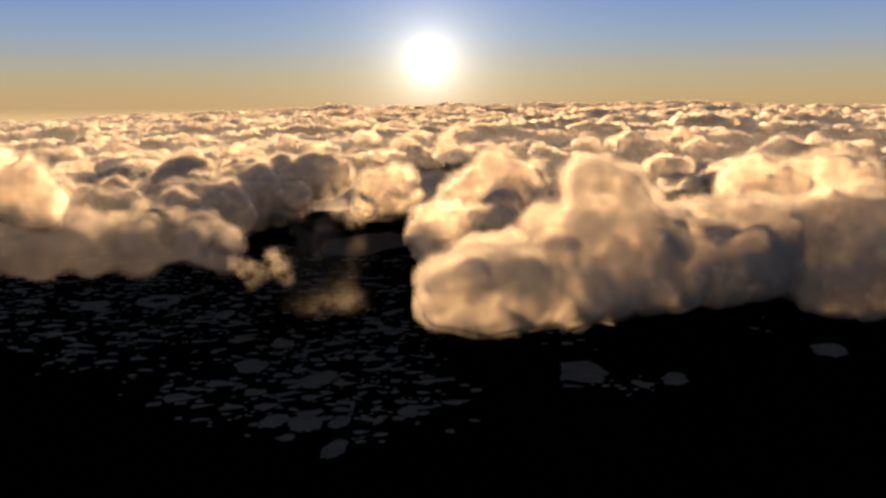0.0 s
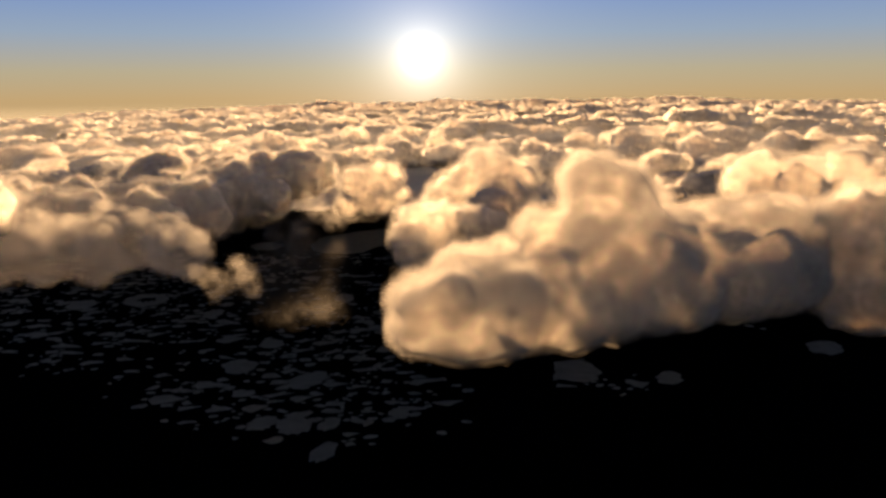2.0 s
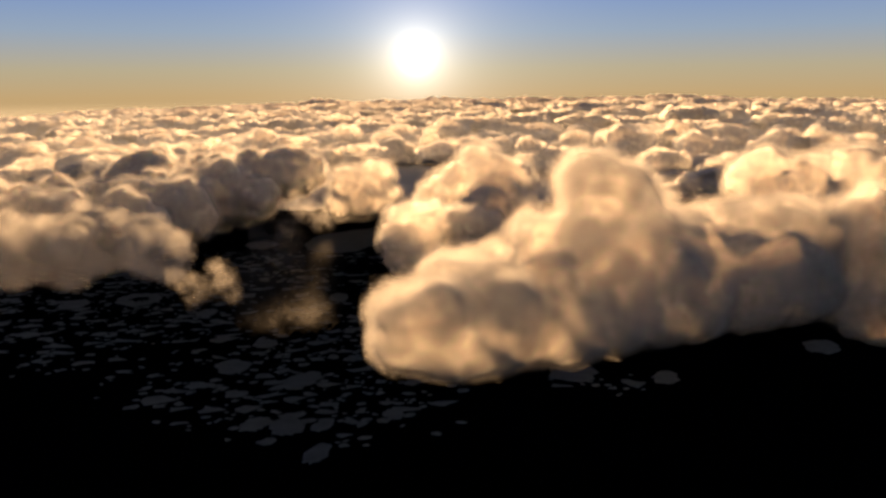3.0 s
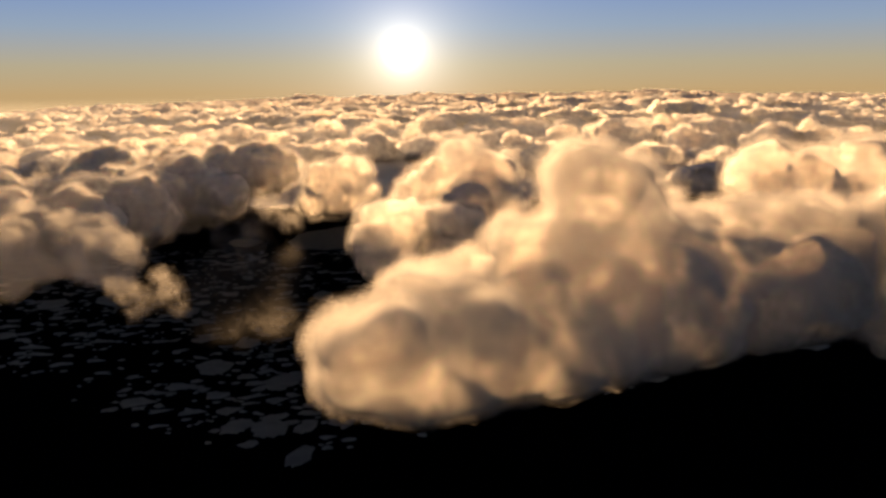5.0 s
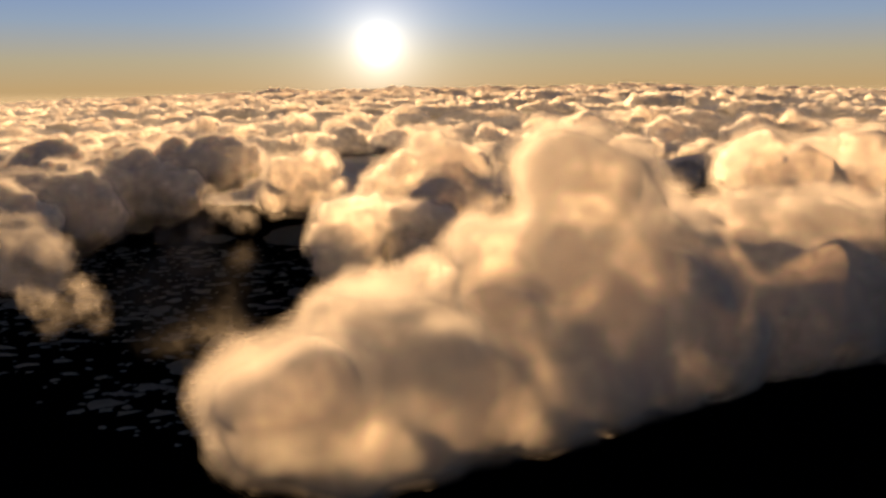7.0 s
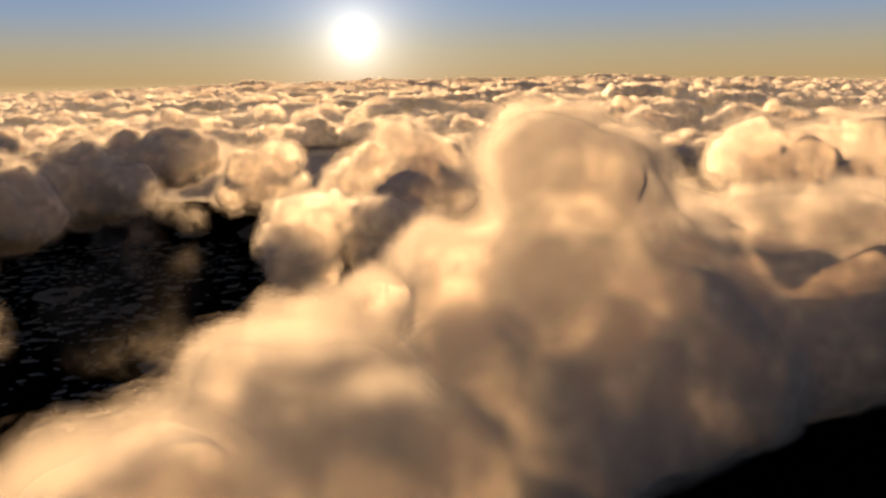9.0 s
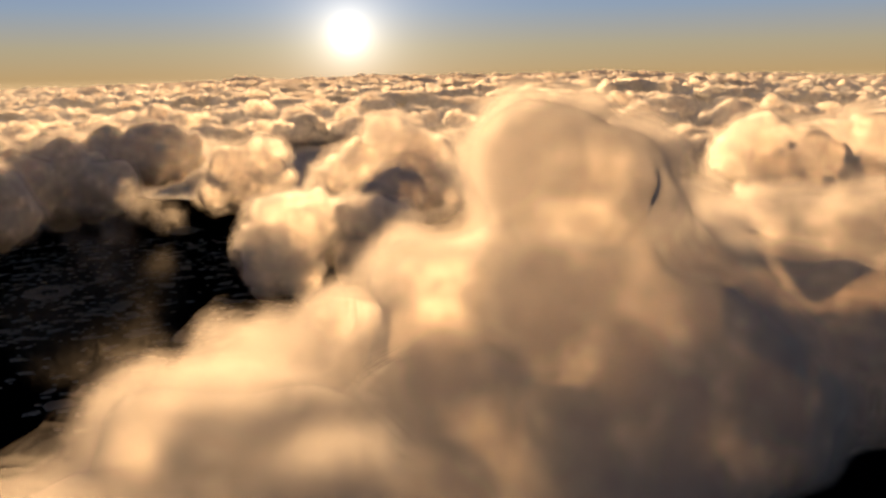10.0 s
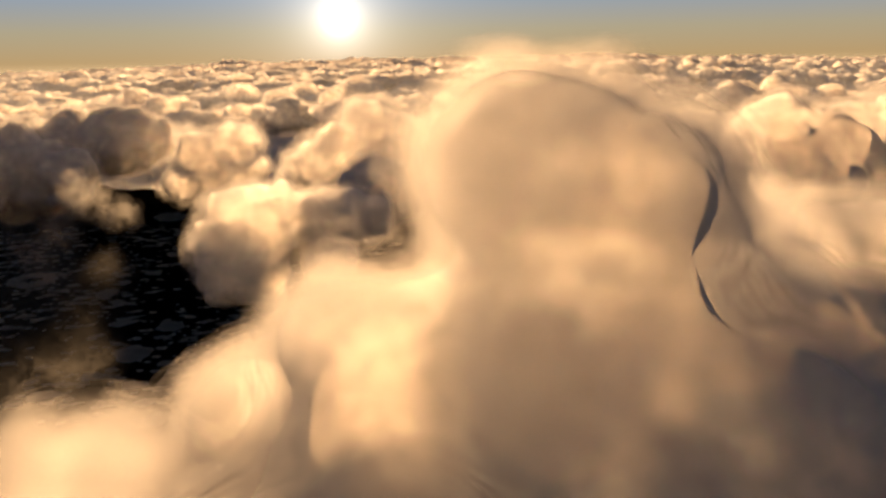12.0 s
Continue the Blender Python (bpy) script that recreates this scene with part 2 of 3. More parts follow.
class Field:
    """How far each place of a grid lies from the skin of a cloud made of lumps (x, y, z, radius); below 0 is inside."""

    def __init__(self, lumps, step, billow, base=None, seed=0.0, blur=0, size=None):
        lumps = np.array(lumps, float)
        size = size or np.median(lumps[:, 3])
        pad = size * 0.6
        self.low = (lumps[:, :3] - lumps[:, 3:]).min(0) - pad
        high = (lumps[:, :3] + lumps[:, 3:]).max(0) + pad
        self.step, self.shape = step, np.ceil((high - self.low) / step).astype(int) + 1
        self.axes = [(self.low[k] + np.arange(self.shape[k]) * step).astype(np.float32) for k in range(3)]
        x, y, z = np.meshgrid(*self.axes, indexing="ij", sparse=True)
        sharp = 6.6 / size
        total = np.zeros(self.shape, np.float32)
        for a, b, c, r in lumps:
            d = np.sqrt((x - a) ** 2 + (y - b) ** 2 + ((z - c) * 1.05) ** 2) - r
            total += np.exp(-np.clip(d * sharp, -40, 40))
        self.d = -np.log(total + 1e-20) / sharp
        near = np.nonzero(np.abs(self.d) < size * 1.5)
        px, py, pz = (self.axes[k][near[k]] for k in range(3))
        s = seed * 0.37
        bend = [size * 0.35 * sample(SOFT, px / (size * 7) + s + o, py / (size * 7) - s, pz / (size * 7) + o) for o in (0.1, 0.45, 0.8)]
        qx, qy, qz = px + bend[0], py + bend[1], pz + bend[2]
        push, soft_push = np.zeros_like(px), 0
        wide = size * 6.5
        for octave, amount in enumerate(billow):
            w = wide / (2.1 ** octave)
            push += amount * size * sample(CELLS, qx / w + s, qy / w + 2 * s, qz / w + 0.31 * octave)
            if octave == 0:
                soft_push = push.copy()
        torn = sample(SOFT, px / (size * 1.7) - s, py / (size * 1.7), pz / (size * 1.7) + s)
        if base is not None:
            # ragged underside
            below = (base - pz + torn * size * 0.5) / size
            push -= size * np.maximum(below, 0) * 1.6
            soft_push -= size * np.maximum(below, 0) * 1.6
        self.soft = self.d.copy()
        self.soft[near] -= soft_push - 0.5 * size * billow[0] - 0.12 * size
        self.d[near] -= push - 0.5 * size * sum(billow) - 0.12 * size
        for turn in range(blur):
            for k in range(3):
                d = np.moveaxis(self.d, k, 0)
                d[1:-1] = 0.5 * d[1:-1] + 0.25 * (d[:-2] + d[2:])
        self.foot = np.float32(0)
        self.torn = np.zeros(self.shape, np.float32)
        self.torn[near] = torn * size

    def skin(self, level=0.0, tear=0.0, every=1, soft=0.0, whole=False, rise=0.0):
        """Vertices and quads of the surface at that level, by surface nets. soft: how far the small billows are smoothed away."""
        d = (self.d * (1 - soft) + self.soft * soft - level + tear * self.torn + rise * self.foot)[::every, ::every, ::every]
        step = self.step * every
        d[[0, -1]] = d[:, [0, -1]] = d[:, :, [0, -1]] = step
        inside = d < 0
        n = d.shape
        corner = [(i, j, k) for i in (0, 1) for j in (0, 1) for k in (0, 1)]
        cut = lambda a, c: a[c[0]:n[0] - 1 + c[0], c[1]:n[1] - 1 + c[1], c[2]:n[2] - 1 + c[2]]
        count = sum(cut(inside, c).astype(np.int8) for c in corner)
        cell = np.nonzero((count > 0) & (count < 8))
        ids = np.full(count.shape, -1, np.int32)
        ids[cell] = np.arange(len(cell[0]))
        value = {c: d[cell[0] + c[0], cell[1] + c[1], cell[2] + c[2]] for c in corner}
        spot, hits = np.zeros((len(cell[0]), 3), np.float32), np.zeros(len(cell[0]), np.float32)
        for c in corner:
            for k in range(3):
                if c[k] == 0:
                    e = tuple(1 if m == k else c[m] for m in range(3))
                    a, b = value[c], value[e]
                    cross = (a < 0) != (b < 0)
                    f = np.where(cross, a / np.where(cross, a - b, 1), 0)
                    for m in range(3):
                        spot[:, m] += np.where(cross, f if m == k else c[m], 0)
                    hits += cross
        verts = (np.stack(cell, 1) + spot / hits[:, None]) * step + self.low
        quads = []
        for k in range(3):
            u, v = (k + 1) % 3, (k + 2) % 3
            here = [slice(1, -1)] * 3
            there = [slice(1, -1)] * 3
            here[k], there[k] = slice(0, -1), slice(1, None)
            a, b = inside[tuple(here)], inside[tuple(there)]
            at = np.array(np.nonzero(a != b))
            flip = b[tuple(at)]
            at = at + np.array([0 if m == k else 1 for m in range(3)])[:, None]

            def cell_id(du, dv):
                p = at.copy()
                p[u] -= du
                p[v] -= dv
                return ids[tuple(p)]

            q = np.stack([cell_id(1, 1), cell_id(0, 1), cell_id(0, 0), cell_id(1, 0)], 1)
            q[flip] = q[flip][:, ::-1]
            quads.append(q)
        quads = np.concatenate(quads)
        return largest_piece(verts, quads) if whole and len(quads) else (verts, quads)


def largest_piece(verts, quads):
    """Only the largest connected piece of a mesh."""
    mark = np.arange(len(verts))
    while True:
        low = mark[quads].min(1)
        then = mark.copy()
        for k in range(4):
            np.minimum.at(then, quads[:, k], low)
        then = then[then]
        if (then == mark).all():
            break
        mark = then
    best = np.bincount(mark).argmax()
    keep = mark == best
    number = np.cumsum(keep) - 1
    return verts[keep], number[quads[keep[quads[:, 0]]]]


def mesh_of(name, verts, quads, mat, centre=(0, 0, 0)):
    me = bpy.data.meshes.new(name)
    me.vertices.add(len(verts))
    me.vertices.foreach_set("co", (verts - np.array(centre)).astype(np.float32).ravel())
    me.loops.add(quads.size)
    me.loops.foreach_set("vertex_index", quads.astype(np.int32).ravel())
    me.polygons.add(len(quads))
    me.polygons.foreach_set("loop_start", np.arange(0, quads.size, 4, dtype=np.int32))
    me.polygons.foreach_set("use_smooth", np.ones(len(quads), bool))
    me.update(calc_edges=True)
    me.validate()
    me.materials.append(mat)
    return me


def budded(lumps, seed, buds=4):
    """The lumps, each with smaller heads that swell out of its upper side."""
    rng = np.random.default_rng(int(seed * 10))
    grown = [(x, y, z, r * 0.88) for x, y, z, r in lumps]
    for x, y, z, r in lumps:
        for k in range(buds):
            way = rng.standard_normal(3)
            way[2] = abs(way[2]) * 0.9 - 0.25
            way /= np.linalg.norm(way)
            grown.append((x + way[0] * r * 0.62, y + way[1] * r * 0.62, z + way[2] * r * 0.62, r * rng.uniform(0.32, 0.48)))
    return grown


def cloud(label, lumps, step, billow=(0.5, 0.34, 0.22, 0.12), base=None, seed=0.0, veils=6, reach=0.4, every=2, blur=1, mat=None, size=None, buds=4, foot=None, body=0.0, skins=None, group="clouds of the near deck"):
    """One cumulus: a bright body with thin soft veils round it."""
    skins = skins or FINE_VEILS
    size = size or np.median([l[3] for l in lumps])
    field = Field(budded(lumps, seed, buds), step, billow, base, seed, blur, size)
    centre = np.mean(np.array(lumps)[:, :3], 0)
    if foot:  # below this height the veils close up on the body
        field.foot = np.maximum(foot - field.axes[2], 0)[None, None] * np.float32(0.25) + np.zeros(field.shape, np.float32)
    ob = tagged(new("cloud", mesh_of("cloud", *field.skin(body * size, 0.3 if body else 0.0, whole=True), skins[0] if body else mat or VAPOUR, centre)), label, "cloud", group)
    ob.location = centre
    for n in range(veils):
        f = (n + 1) / veils
        veil = new("veil", mesh_of("veil", *field.skin(body * size * (1 - f) + reach * size * f, (0.35 if body else 1.0) * ((0.1 if n % 2 else -0.08) * f if not body else 0.8), every, 0.45 * f, True, f), skins[min(int(8 * f - 0.5), 7)], centre))
        veil.parent = ob
    return ob


# ---- sea and ice ----
def sea():
    me = bpy.data.meshes.new("sea")
    bm = bmesh.new()
    bmesh.ops.create_grid(bm, x_segments=40, y_segments=40, size=9000)
    bm.to_mesh(me)
    bm.free()
    me.materials.append(WATER)
    tagged(new("sea", me), "dark calm polar sea between drifting ice floes", "sea", kind="structure")


def floe_outline(rng, corners, ragged):
    turn = np.sort(rng.random(corners) * 0.6 + np.arange(corners)) / corners * 2 * math.pi
    return [(math.cos(a) * r, math.sin(a) * r) for a, r in zip(turn, 1 + ragged * (rng.random(corners) - 0.5) * 2)]


def floe_mesh(rng, corners=14, ragged=0.2, thick=0.03):
    """A flat slab of ice of radius 1 with a worn rim."""
    bm = bmesh.new()
    ring = floe_outline(rng, corners, ragged)
    rows = [[bm.verts.new((x * s, y * s, z)) for x, y in ring] for s, z in ((1.0, 0.0), (1.0, thick * 0.6), (0.96, thick))]
    for a, b in zip(rows, rows[1:]):
        for i in range(corners):
            bm.faces.new((a[i - 1], a[i], b[i], b[i - 1]))
    bm.faces.new(rows[-1])
    me = bpy.data.meshes.new("ice_floe")
    bm.to_mesh(me)
    bm.free()
    me.materials.append(ICE)
    return me


sea()
ICE_RNG = np.random.default_rng(3)
FLOES = [(-635, 2365, 26, 0.9), (-289, 1782, 36, 0.8), (-1042, 2477, 39, 0.8), (-416, 2056, 30, 0.7), (-87, 1578, 19, 0.8), (280, 1823, 51, 0.8), (469, 1769, 26, 0.9),
         (886, 1981, 39, 0.8), (-453, 1877, 38, 0.7), (-335, 3592, 177, 0.9), (-291, 2538, 30, 0.9), (-335, 1537, 25, 0.8), (-275, 1522, 31, 0.7), (-213, 1526, 18, 0.9),
         (-207, 1402, 21, 1.0), (-701, 3464, 64, 0.8), (-1150, 2270, 21, 0.6)]
for x, y, r, flat in FLOES:
    ob = tagged(new("ice_floe", floe_mesh(ICE_RNG, 22, 0.16)), "broad grey-white ice floe with a worn rim on dark water", "ice floe", "large ice floes")
    ob.matrix_basis = Matrix.LocRotScale((x, y, 0), Euler((0, 0, ICE_RNG.uniform(-0.4, 0.4))), (r, r * flat * 1.9, 40))


def pack_density(x, y):
    """How closely the small floes lie: streaks of pack with open leads between."""
    streak = noise.fractal(Vector((x * 0.0016 + 3.1, y * 0.0011 + 1.7, 0.4)), 1.0, 2.0, 3)
    west = 1 / (1 + math.exp((x + 80 - 0.05 * y) / 140))
    west -= 1.2 / (1 + math.exp((x + 0.43 * y) / 90 + (y - 1750) / 130))
    east = 0.5 * math.exp(-(((x - 330) / 110) ** 2) - ((y - 1760) / 90) ** 2) + 0.45 * math.exp(-(((x - 860) / 120) ** 2) - ((y - 2200) / 200) ** 2)
    return 0.6 * streak + east + 0.6 * west - 0.2 - max(0, 1700 - y) * 0.0009


FLOE_MODELS = [tagged(new("ice_floe", floe_mesh(ICE_RNG, 9, 0.5)), "small grey ice floe drifting in the pack", "ice floe", "small ice floes") for k in range(8)]
taken = [(x, y, r) for x, y, r, _ in FLOES] + [(-877, 2531, 66)]
small = []
tries = 0
while len(small) < 1400 and tries < 60000:
    tries += 1
    y = 1300 + 2000 * ICE_RNG.random() ** 1.3
    x = ICE_RNG.uniform(-0.6, 0.55) * y
    r = 3 + 15 * ICE_RNG.random() ** 2.4
    if pack_density(x, y) < ICE_RNG.uniform(-0.1, 0.45):
        continue
    if any((x - a) ** 2 + (y - b) ** 2 < (r * 0.95 + c) ** 2 for a, b, c in taken):
        continue
    taken.append((x, y, r))
    small.append((x, y, r))
small.sort(key=lambda f: -f[2])
for n, (x, y, r) in enumerate(small[:280]):
    m = Matrix.LocRotScale((x, y, 0), Euler((0, 0, ICE_RNG.normal(0.1, 0.4))), (r * ICE_RNG.uniform(1.2, 2.0), r * ICE_RNG.uniform(0.6, 1.4), 30))
    copy_thing(FLOE_MODELS[n % 8], m)
verts, faces = [], []
for x, y, r in small[280:]:
    ring = floe_outline(ICE_RNG, 7, 0.35)
    turn = ICE_RNG.normal(0.1, 0.4)
    c, s = math.cos(turn) * r, math.sin(turn) * r
    first = len(verts)
    for z, k in ((0.0, 1.0), (0.9, 0.97)):
        verts += [(x + (c * u * 1.5 - s * v * 1.1) * k, y + (s * u * 1.5 + c * v * 1.1) * k, z) for u, v in ring]
    faces.append(tuple(range(first + 7, first + 14)))
    faces += [(first + i, first + (i + 1) % 7, first + 7 + (i + 1) % 7, first + 7 + i) for i in range(7)]
pack = bpy.data.meshes.new("pack_ice")
pack.from_pydata(verts, [], faces)
pack.materials.append(ICE)
tagged(new("pack_ice", pack), "scattered small plates of grey broken pack ice", "pack ice", kind="stuff")
for model in FLOE_MODELS:
    bpy.data.objects.remove(model)


def ring_floe(x, y, r):
    """A long floe with a pool of open water in its middle."""
    bm = bmesh.new()
    n = 28
    outer = floe_outline(ICE_RNG, n, 0.08)
    rows = []
    for k, z in ((1.0, 0.0), (1.0, 0.02), (0.97, 0.035)):
        rows.append([bm.verts.new((u * k, v * k, z)) for u, v in outer])
    for k, z in ((1.0, 0.035), (1.0, 0.0)):
        rows.append([bm.verts.new((0.08 + u * (0.5 + 0.14 * math.sin(5 * i)) * k, 0.05 + v * (0.33 + 0.12 * math.sin(3 * i + 1)) * k, z)) for i, (u, v) in enumerate(outer)])
    for a, b in zip(rows, rows[1:]):
        for i in range(n):
            bm.faces.new((a[i - 1], a[i], b[i], b[i - 1]))
    me = bpy.data.meshes.new("ice_floe")
    bm.to_mesh(me)
    bm.free()
    me.materials.append(ICE)
    ob = tagged(new("ice_floe", me), "oval grey ice floe with a dark pool in it", "ice floe", "large ice floes")
    ob.matrix_basis = Matrix.LocRotScale((x, y, 0), Euler((0, 0, 0.35)), (r, r * 1.35, 40))


ring_floe(-877, 2531, 64)


# ---- the near clouds ----
CLOUD_HEAD = [(36, 237, 560, 4.7), (42, 241, 555, 5.3), (27, 230, 561.5, 7.2), (24, 230, 561.5, 5.2), (32, 232, 558.5, 6.4), (29, 237, 548, 11.5), (41, 243, 546, 8.6), (16, 233, 550, 5.6), (20, 229, 543, 10.0)]
CLOUD_SNOUT = [(7, 240, 542, 5.6), (-1, 225, 543, 5.8), (-4, 206, 545.5, 5.2), (-12, 187, 545, 3.8), (-8, 187, 546, 5.0), (-12, 196, 537, 5.2), (-7, 194, 541, 6.8), (-3, 196, 537, 6.8), (3, 206, 540, 8.6),
               (3, 200, 536.5, 6.6), (2, 201, 541, 7.4), (8, 203, 539, 7.6), (12, 207, 536, 7.6), (14, 216, 540, 9.6), (27, 222, 538, 11.0), (23, 212, 535, 7.2)]
CLOUD_RIDGE = [(41, 230, 540, 11.5), (62, 278, 543, 7.4), (71, 276, 543, 9.0), (77, 266, 544, 10.1), (84, 262, 546, 8.7), (92, 258, 543, 9.1), (63, 248, 537, 11.8), (78, 248, 536, 11.8)]
# lumps of radius 12 to 12.5: hidden depth added to darken the ridge
CLOUD_FOOT = [(48, 250, 544, 9.5), (57, 263, 542, 10.5), (-2, 200, 535, 6.0), (10, 208, 532.5, 5.0), (20, 212, 532.5, 5.0), (30, 217, 533, 5.4), (42, 223, 533, 5.8), (36, 219, 535, 6.5), (50, 233, 534, 9.5), (66, 245, 534, 11.0), (60, 262, 534, 12.0), (77, 274, 534, 12.5), (92, 274, 534, 12.0), (36, 250, 538, 14.0)]
# first lump: unseen depth added behind so less sun comes through
CLOUD_RIGHT = [(108, 268, 537, 11.0), (101, 250, 544, 13.8), (113, 256, 546, 14.2), (93, 249, 540, 7.8), (102, 244, 532, 11.2), (113, 244, 535, 14.4), (91, 248, 533, 7.3)]
CLOUD_BACK = [(130, 415, 545, 10.7), (151, 418, 541, 14.9), (171, 420, 542, 15.0), (184, 414, 542, 12.1), (134, 400, 533, 13.0), (157, 400, 528, 15.6)]
CLOUD_MIDDLE = [(20, 500, 519, 14.0), (8, 480, 513, 12.0), (36, 520, 520, 15.0), (24, 551, 536, 15.0), (38, 550, 533, 14.3), (9, 541, 529, 14.8), (-3, 536, 525, 13.3), (27, 536, 523, 16.8)]
CLOUD_SMALL = [(4, 424, 523, 8.0), (14, 430, 523, 9.0), (5, 410, 515, 8.0), (-19, 413, 528, 8.1), (-9, 413, 528, 8.1), (0, 413, 527, 5.4), (-22, 405, 520, 8.0), (-12, 408, 521, 9.1), (-20, 398, 514, 7.5), (-10, 398, 513, 8.0)]
BANK_BACK = [(-106, 632, 529, 18.5), (-93, 642, 530, 11.7), (-133, 641, 526, 20.0), (-162, 642, 529, 14.6), (-192, 601, 529, 19.5), (-202, 560, 529, 16.0), (-136, 580, 520, 23.0), (-114, 570, 520, 14.0), (-161, 530, 521, 20.0), (-184, 500, 523, 17.0)]
BANK_FRONT = [(-129, 390, 523, 11.5), (-112, 381, 521, 10.0), (-142, 367, 524, 12.0), (-162, 366, 525, 13.0), (-180, 357, 525, 12.0), (-196, 362, 526, 14.0), (-186, 398, 530, 13.0), (-205, 388, 530, 13.0), (-150, 410, 523, 15.0), 
              (-180, 432, 525, 17.0), (-205, 440, 528, 17.0), (-150, 450, 521, 17.0), (-190, 470, 525, 17.0), (-140, 500, 520, 19.0), (-165, 505, 523, 18.0), (-150, 555, 522, 19.0), (-150, 605, 524, 18.0)]
CLOUD_EDGE = [(-185, 351, 550, 13.7), (-174, 345, 542, 9.0), (-199, 362, 557, 9.4), (-205, 351, 549, 16.0)]
CLOUD_INNER = [(-63, 601, 526, 11.7), (-48, 612, 528, 12.7), (-50, 589, 516, 11.5), (-67, 579, 515, 8.3), (-38, 600, 520, 7.8)]
WISP_LOW = [(-72, 309, 525, 4.0), (-79, 313, 522, 4.4), (-86, 318, 522, 3.2), (-75, 311, 529, 2.6), (-91, 321, 524, 2.6), (-83, 314, 518, 2.8), (-69, 308, 520, 2.4)]
HAZE = [(-73, 400, 508, 12.4), (-62, 400, 498, 11.3), (-76, 390, 497, 9.0), (-58, 410, 508, 9.6), (-82, 390, 504, 7.6), (-70, 420, 515, 7.7)]
WISP_HIGH = [(-75, 441, 521, 5.2), (-66, 447, 527, 6.2), (-82, 437, 513, 4.0), (-60, 455, 522, 5.0), (-87, 440, 519, 3.5), (-72, 445, 533, 4.0), (-78, 438, 507, 3.0)]

cloud("towering golden cumulus with a rounded head and shaded foot", CLOUD_HEAD + CLOUD_SNOUT + CLOUD_RIDGE + CLOUD_FOOT, 0.8, seed=1.0, billow=(0.5, 0.3, 0.15, 0.06), veils=11, reach=0.48, blur=6, size=6.6, buds=5, foot=536)
cloud("broad pale gold cumulus beside the towering one", CLOUD_RIGHT, 1.1, mat=SHADED_VAPOUR, foot=536, veils=8, seed=2.0)
cloud("long cream cumulus with a dark hollow before it", CLOUD_BACK, 1.4, foot=532, seed=3.0)
cloud("small heaped cream cumulus beyond the tower", CLOUD_MIDDLE, 1.6, seed=4.0)
cloud("small round cumulus over the large floe", CLOUD_SMALL, 1.0, foot=520, seed=5.0)
cloud("wide bank of cumulus, cream above and violet beneath", BANK_BACK + BANK_FRONT, 1.5, mat=BANK_VAPOUR, size=11.0, buds=7, billow=(0.55, 0.42, 0.26, 0.12), seed=6.0)
cloud("high pale cumulus at the end of the bank", CLOUD_EDGE, 1.3, foot=540, seed=8.0)
cloud("ragged cream cumulus over open water", CLOUD_INNER, 1.4, seed=9.0)
cloud("torn golden wisp of low cloud over dark water", WISP_LOW, 0.5, (0.9, 0.7, 0.4), seed=10.0, reach=0.5, veils=5, body=-0.55, skins=THIN_VEILS, group="cloud wisps")
cloud("torn golden wisp of cloud by the large floe", WISP_HIGH, 0.6, (0.9, 0.7, 0.4), seed=11.0, reach=0.5, veils=5, body=-0.55, skins=THIN_VEILS, group="cloud wisps")

cloud("faint brown haze hanging between wisps over dark water", HAZE, 1.3, (0.9, 0.7, 0.4), seed=12.0, reach=0.5, veils=4, body=-0.3, skins=HAZE_VEILS, group="cloud wisps")


# ---- the deck towards the horizon ----
def heap(seed, count, step, blur):
    """The field of a heap of cumulus heads of radius 1: tall in the middle, lower heads round it."""
    rng = np.random.default_rng(seed)
    lumps = []
    for k in range(count):
        a, r = rng.random() * 6.28, math.sqrt(rng.random()) * 0.75
        lumps.append((math.cos(a) * r, math.sin(a) * r, rng.uniform(-0.1, 0.42) * (1 - r), rng.uniform(0.17, 0.34) * (1.15 - 0.5 * r)))
    return Field(budded(lumps, seed, 3), step, (0.5, 0.34, 0.2), -0.25, float(seed), blur, 0.2)


def small_heads(seed):
    """The mesh of a low wide heap of radius 1, with many small heads."""
    rng = np.random.default_rng(seed)
    lumps = []
    for k in range(75):
        a, r = rng.random() * 6.28, math.sqrt(rng.random()) * 0.85
        lumps.append((math.cos(a) * r, math.sin(a) * r, rng.uniform(-0.05, 0.22) * (1 - r * r), rng.uniform(0.08, 0.17)))
    return Field(lumps, 0.076, (0.5, 0.34, 0.2), -0.1, float(seed), 0, 0.13).skin(whole=True)


def deck_cloud(seed):
    """A heap with its veils, to be copied."""
    field = heap(seed, 18, 0.047, 1)
    ob = tagged(new("cloud", mesh_of("cloud", *field.skin(whole=True), DECK_VAPOUR)), "sunlit cream cumulus heap in the cloud deck", "cloud", "clouds of the deck")
    for f, k in ((0.4, 2), (1.0, 5)):
        new("veil", mesh_of("veil", *field.skin(0.07 * f, 0.0, 2, 0.6 * f, True), VEILS[k])).parent = ob
    return ob


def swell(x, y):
    """Height added with bearing and distance, bowing the deck's skyline as a lens would."""
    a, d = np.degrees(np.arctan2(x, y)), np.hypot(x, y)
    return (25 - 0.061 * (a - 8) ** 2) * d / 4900


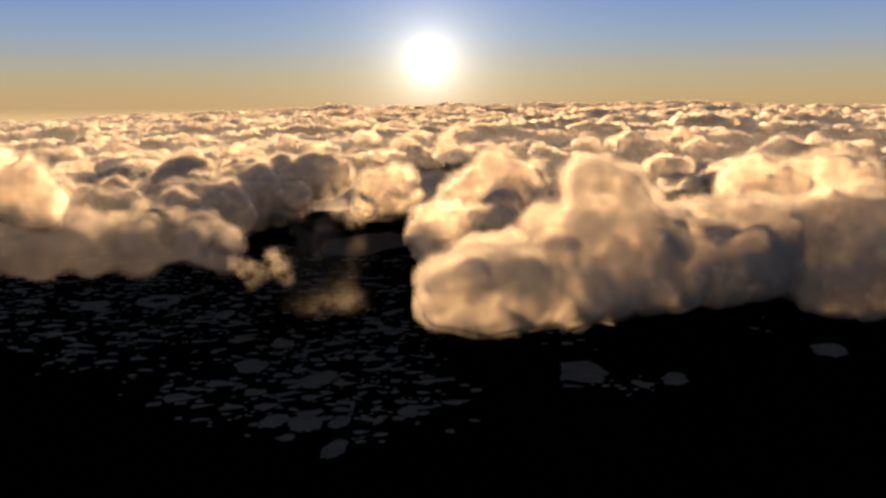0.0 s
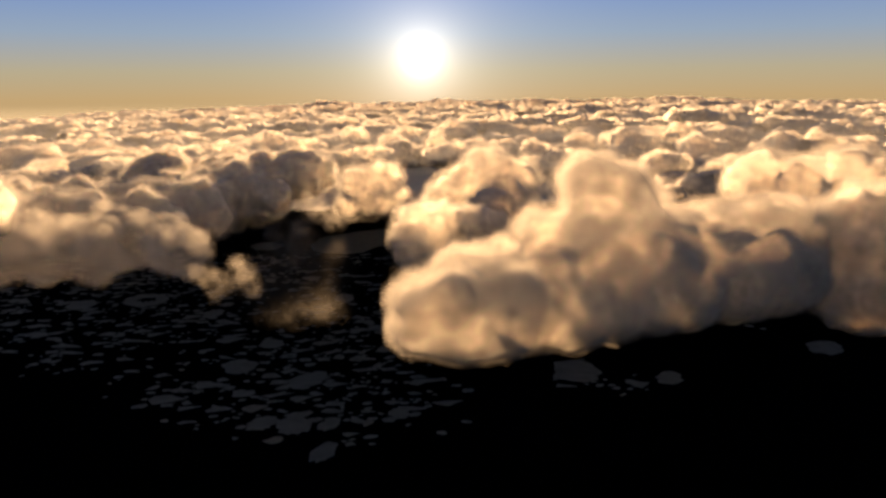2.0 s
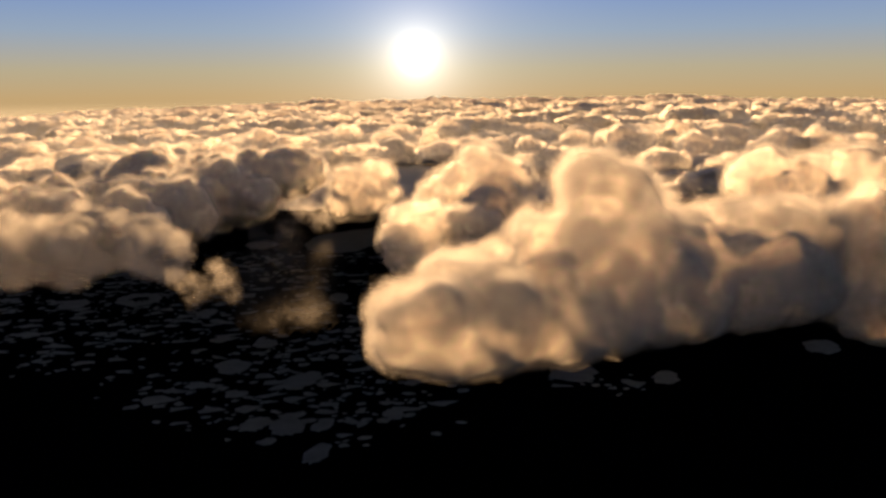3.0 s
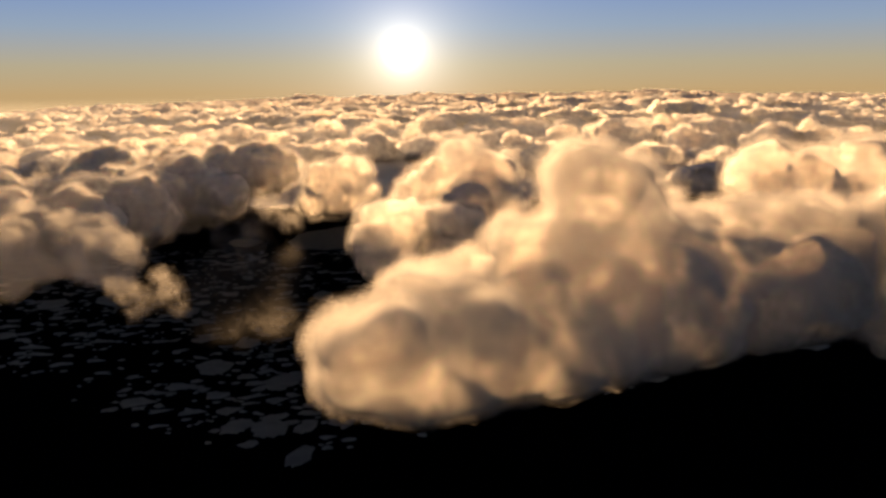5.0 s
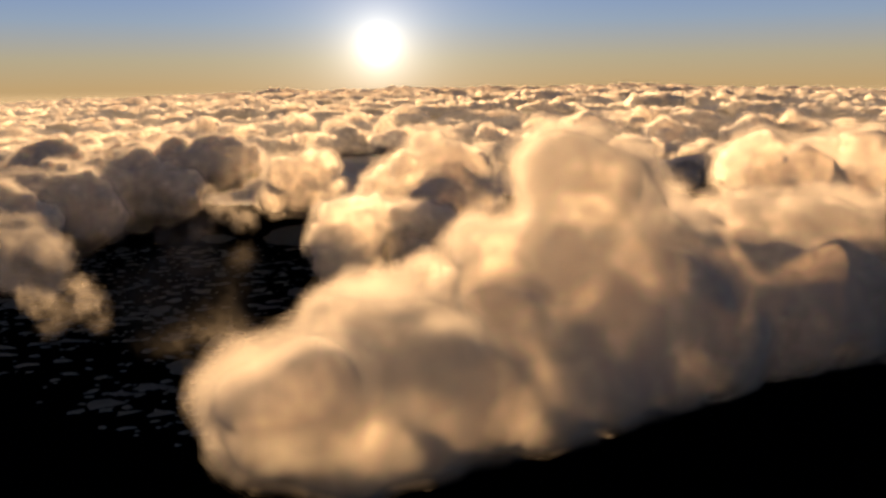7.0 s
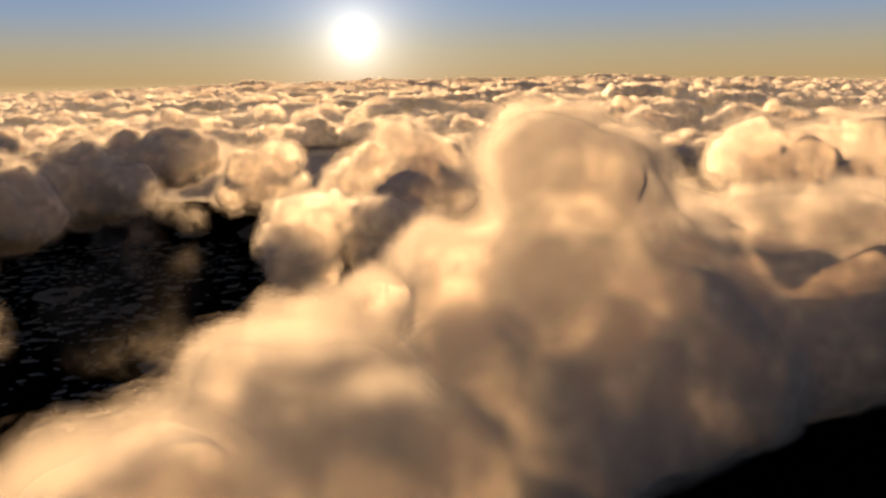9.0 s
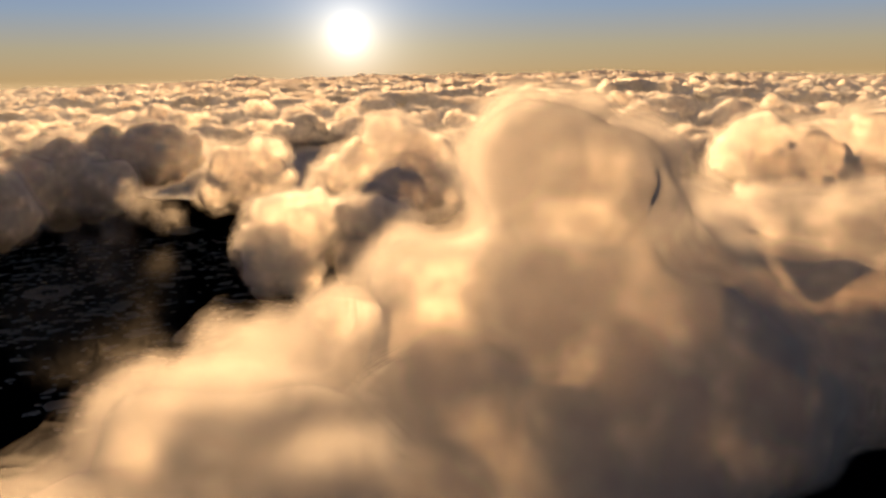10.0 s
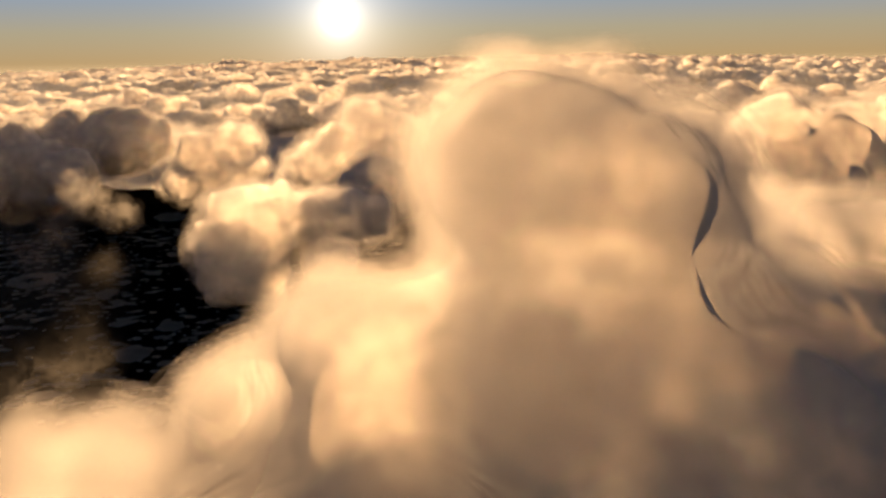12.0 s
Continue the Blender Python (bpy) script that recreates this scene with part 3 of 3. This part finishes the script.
DECK_RNG = np.random.default_rng(21)
MODELS = [deck_cloud(40 + k) for k in range(7)]
DECK_LEFT = [(-448, 1005, 529, 58.6), (-334, 905, 532, 46.9), (-267, 855, 533, 33.2), (-630, 1309, 529, 59.3), (-339, 762, 527, 29.7), (-304, 803, 528, 26.1), (-526, 1916, 519, 34.6), (-277, 1107, 527, 25.1), (-220, 1108, 526, 43.0),
             (-169, 1057, 527, 34.2), (-355, 1715, 525, 44.3), (-283, 1717, 530, 44.3), (-127, 1614, 522, 41.7), (-49, 1920, 524, 49.5), (-139, 1311, 525, 33.9), (-76, 906, 529, 23.4), (-6, 906, 528, 29.3), (14, 1312, 528, 38.1)]
DECK_RIGHT = [(66, 1210, 525, 27.4), (94, 1820, 530, 58.6), (99, 1007, 524, 26.1), (144, 1516, 529, 48.8), (217, 1618, 535, 52.1), (234, 1415, 532, 54.7), (210, 1009, 530, 39.1), (282, 1111, 531, 43.0), (179, 755, 529, 29.3), (258, 908, 529, 35.2),
              (320, 1010, 533, 39.1), (334, 908, 532, 35.2), (375, 909, 531, 35.2), (398, 858, 531, 33.2), (544, 1416, 530, 63.8), (589, 1315, 529, 59.3), (457, 1619, 533, 72.9), (289, 604, 535, 19.5)]
DECK_HORIZON = [(1150, 4500, 536, 95), (1270, 4520, 538, 80), (-560, 4400, 530, 130), (930, 4600, 530, 90)]
heaps = DECK_LEFT + DECK_RIGHT + DECK_HORIZON
d = 700.0
while d < 4850:
    gap = 0.052 * d + 16
    count = int(1.126 * d / gap)
    for k in range(count):
        a = radians(-30) + (k + DECK_RNG.uniform(0.1, 0.9)) / count * radians(64.5)
        far = d + DECK_RNG.uniform(-0.5, 0.5) * gap
        x, y, r = math.sin(a) * far, math.cos(a) * far, gap * DECK_RNG.uniform(0.5, 0.85)
        cover = float(sample(SOFT, np.array([x / 1100 + 0.3]), np.array([y / 1100]), np.array([0.5]))[0])
        if cover < -0.75 or (far < 880 and -150 < x < 120):
            continue
        if any((x - p[0]) ** 2 + (y - p[1]) ** 2 < (0.6 * (r + p[3])) ** 2 for p in DECK_LEFT + DECK_RIGHT):
            continue
        heaps.append((x, y, 514 + 7 * cover + DECK_RNG.uniform(-6, 4), r))
    d += gap * 0.9
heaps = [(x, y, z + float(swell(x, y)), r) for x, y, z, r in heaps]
heaps.sort(key=lambda h: h[0] ** 2 + h[1] ** 2)
for n, (x, y, z, r) in enumerate(heaps[:150]):
    m = Matrix.LocRotScale((x, y, z - 6), Euler((0, 0, DECK_RNG.uniform(0, 6.28))), (r * 1.15, r * DECK_RNG.uniform(0.95, 1.2), min(r * DECK_RNG.uniform(0.75, 1.05), 44)))
    copy_thing(MODELS[n % 7], m)
for model in MODELS:
    for child in list(model.children):
        bpy.data.objects.remove(child)
    bpy.data.objects.remove(model)


def joined(models, rows, rng, tall, most):
    """All the heaps of rows in one mesh."""
    verts, quads, first = [], [], 0
    for n, (x, y, z, r) in enumerate(rows):
        v, q = models[n % len(models)]
        a = rng.uniform(0, 6.28)
        c, s = math.cos(a) * r, math.sin(a) * r
        verts.append(np.stack([x + c * v[:, 0] - s * v[:, 1], y + s * v[:, 0] + c * v[:, 1], z + v[:, 2] * min(r * rng.uniform(*tall), most)], 1))
        quads.append(q + first)
        first += len(v)
    return mesh_of("cloud_deck", np.concatenate(verts), np.concatenate(quads), DECK_VAPOUR)


COARSE = [small_heads(80 + k) for k in range(6)]
tagged(new("cloud_deck", joined(COARSE, heaps[150:], DECK_RNG, (0.7, 1.0), 105)), "cream cloud deck of countless heaped heads", "cloud deck", kind="stuff")


def deck_floor(near, far, rows, columns, thin=-0.7):
    """The low sheet of vapour under and between the heaps."""
    t = np.linspace(0, 1, rows)
    d = near + (far - near) * (0.42 * t + 0.58 * t * t)
    a = np.linspace(radians(-33), radians(36), columns)
    x, y = (np.sin(a)[None] * d[:, None]).astype(np.float32), (np.cos(a)[None] * d[:, None]).astype(np.float32)
    cover = sample(SOFT, x / 1100 + 0.3, y / 1100, 0 * x + 0.5)
    lumpy = sample(CELLS, x / 300, y / 300, 0 * x + 0.35).clip(0, 1) * 12 + sample(CELLS, x / 110, y / 110, 0 * x + 0.6).clip(0, 1) * 6
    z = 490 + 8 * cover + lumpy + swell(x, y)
    i = np.arange(x.size).reshape(x.shape)
    quads = np.stack([i[:-1, :-1], i[:-1, 1:], i[1:, 1:], i[1:, :-1]], -1).reshape(-1, 4)
    quads = quads[(cover.reshape(-1)[quads] > thin).all(1)]
    used, quads = np.unique(quads, return_inverse=True)
    return mesh_of("underside", np.stack([x, y, z], -1).reshape(-1, 3)[used], quads.reshape(-1, 4), DECK_VAPOUR)


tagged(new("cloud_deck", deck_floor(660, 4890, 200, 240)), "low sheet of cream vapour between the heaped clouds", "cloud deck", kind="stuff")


def haze(d):
    """A curved sheet added over the deck to imitate the glow of thin haze."""
    a = np.linspace(radians(-34), radians(37), 60)
    z = np.array([470.0, 530.0, 555.0, 575.0])
    verts = np.stack([np.sin(a)[None] * d + 0 * z[:, None], np.cos(a)[None] * d + 0 * z[:, None], z[:, None] + 0 * a[None]], -1).reshape(-1, 3)
    i = np.arange(240).reshape(4, 60)
    quads = np.stack([i[:-1, :-1], i[:-1, 1:], i[1:, 1:], i[1:, :-1]], -1).reshape(-1, 4)
    tagged(new("haze", mesh_of("haze", verts, quads, HAZE_SHEET)), "translucent sheet added for a golden haze glow over the far cloud deck", "haze", kind="stuff")


for d in (820, 1150, 1700, 2500, 3600):
    haze(d)


# unseen solid sheet added past the horizon to keep the sun off the sea
tagged(new("cloud_deck", deck_floor(4890, 13500, 90, 60, -9)), "unseen solid sheet added beyond the horizon to shade the sea", "cloud deck", kind="stuff")
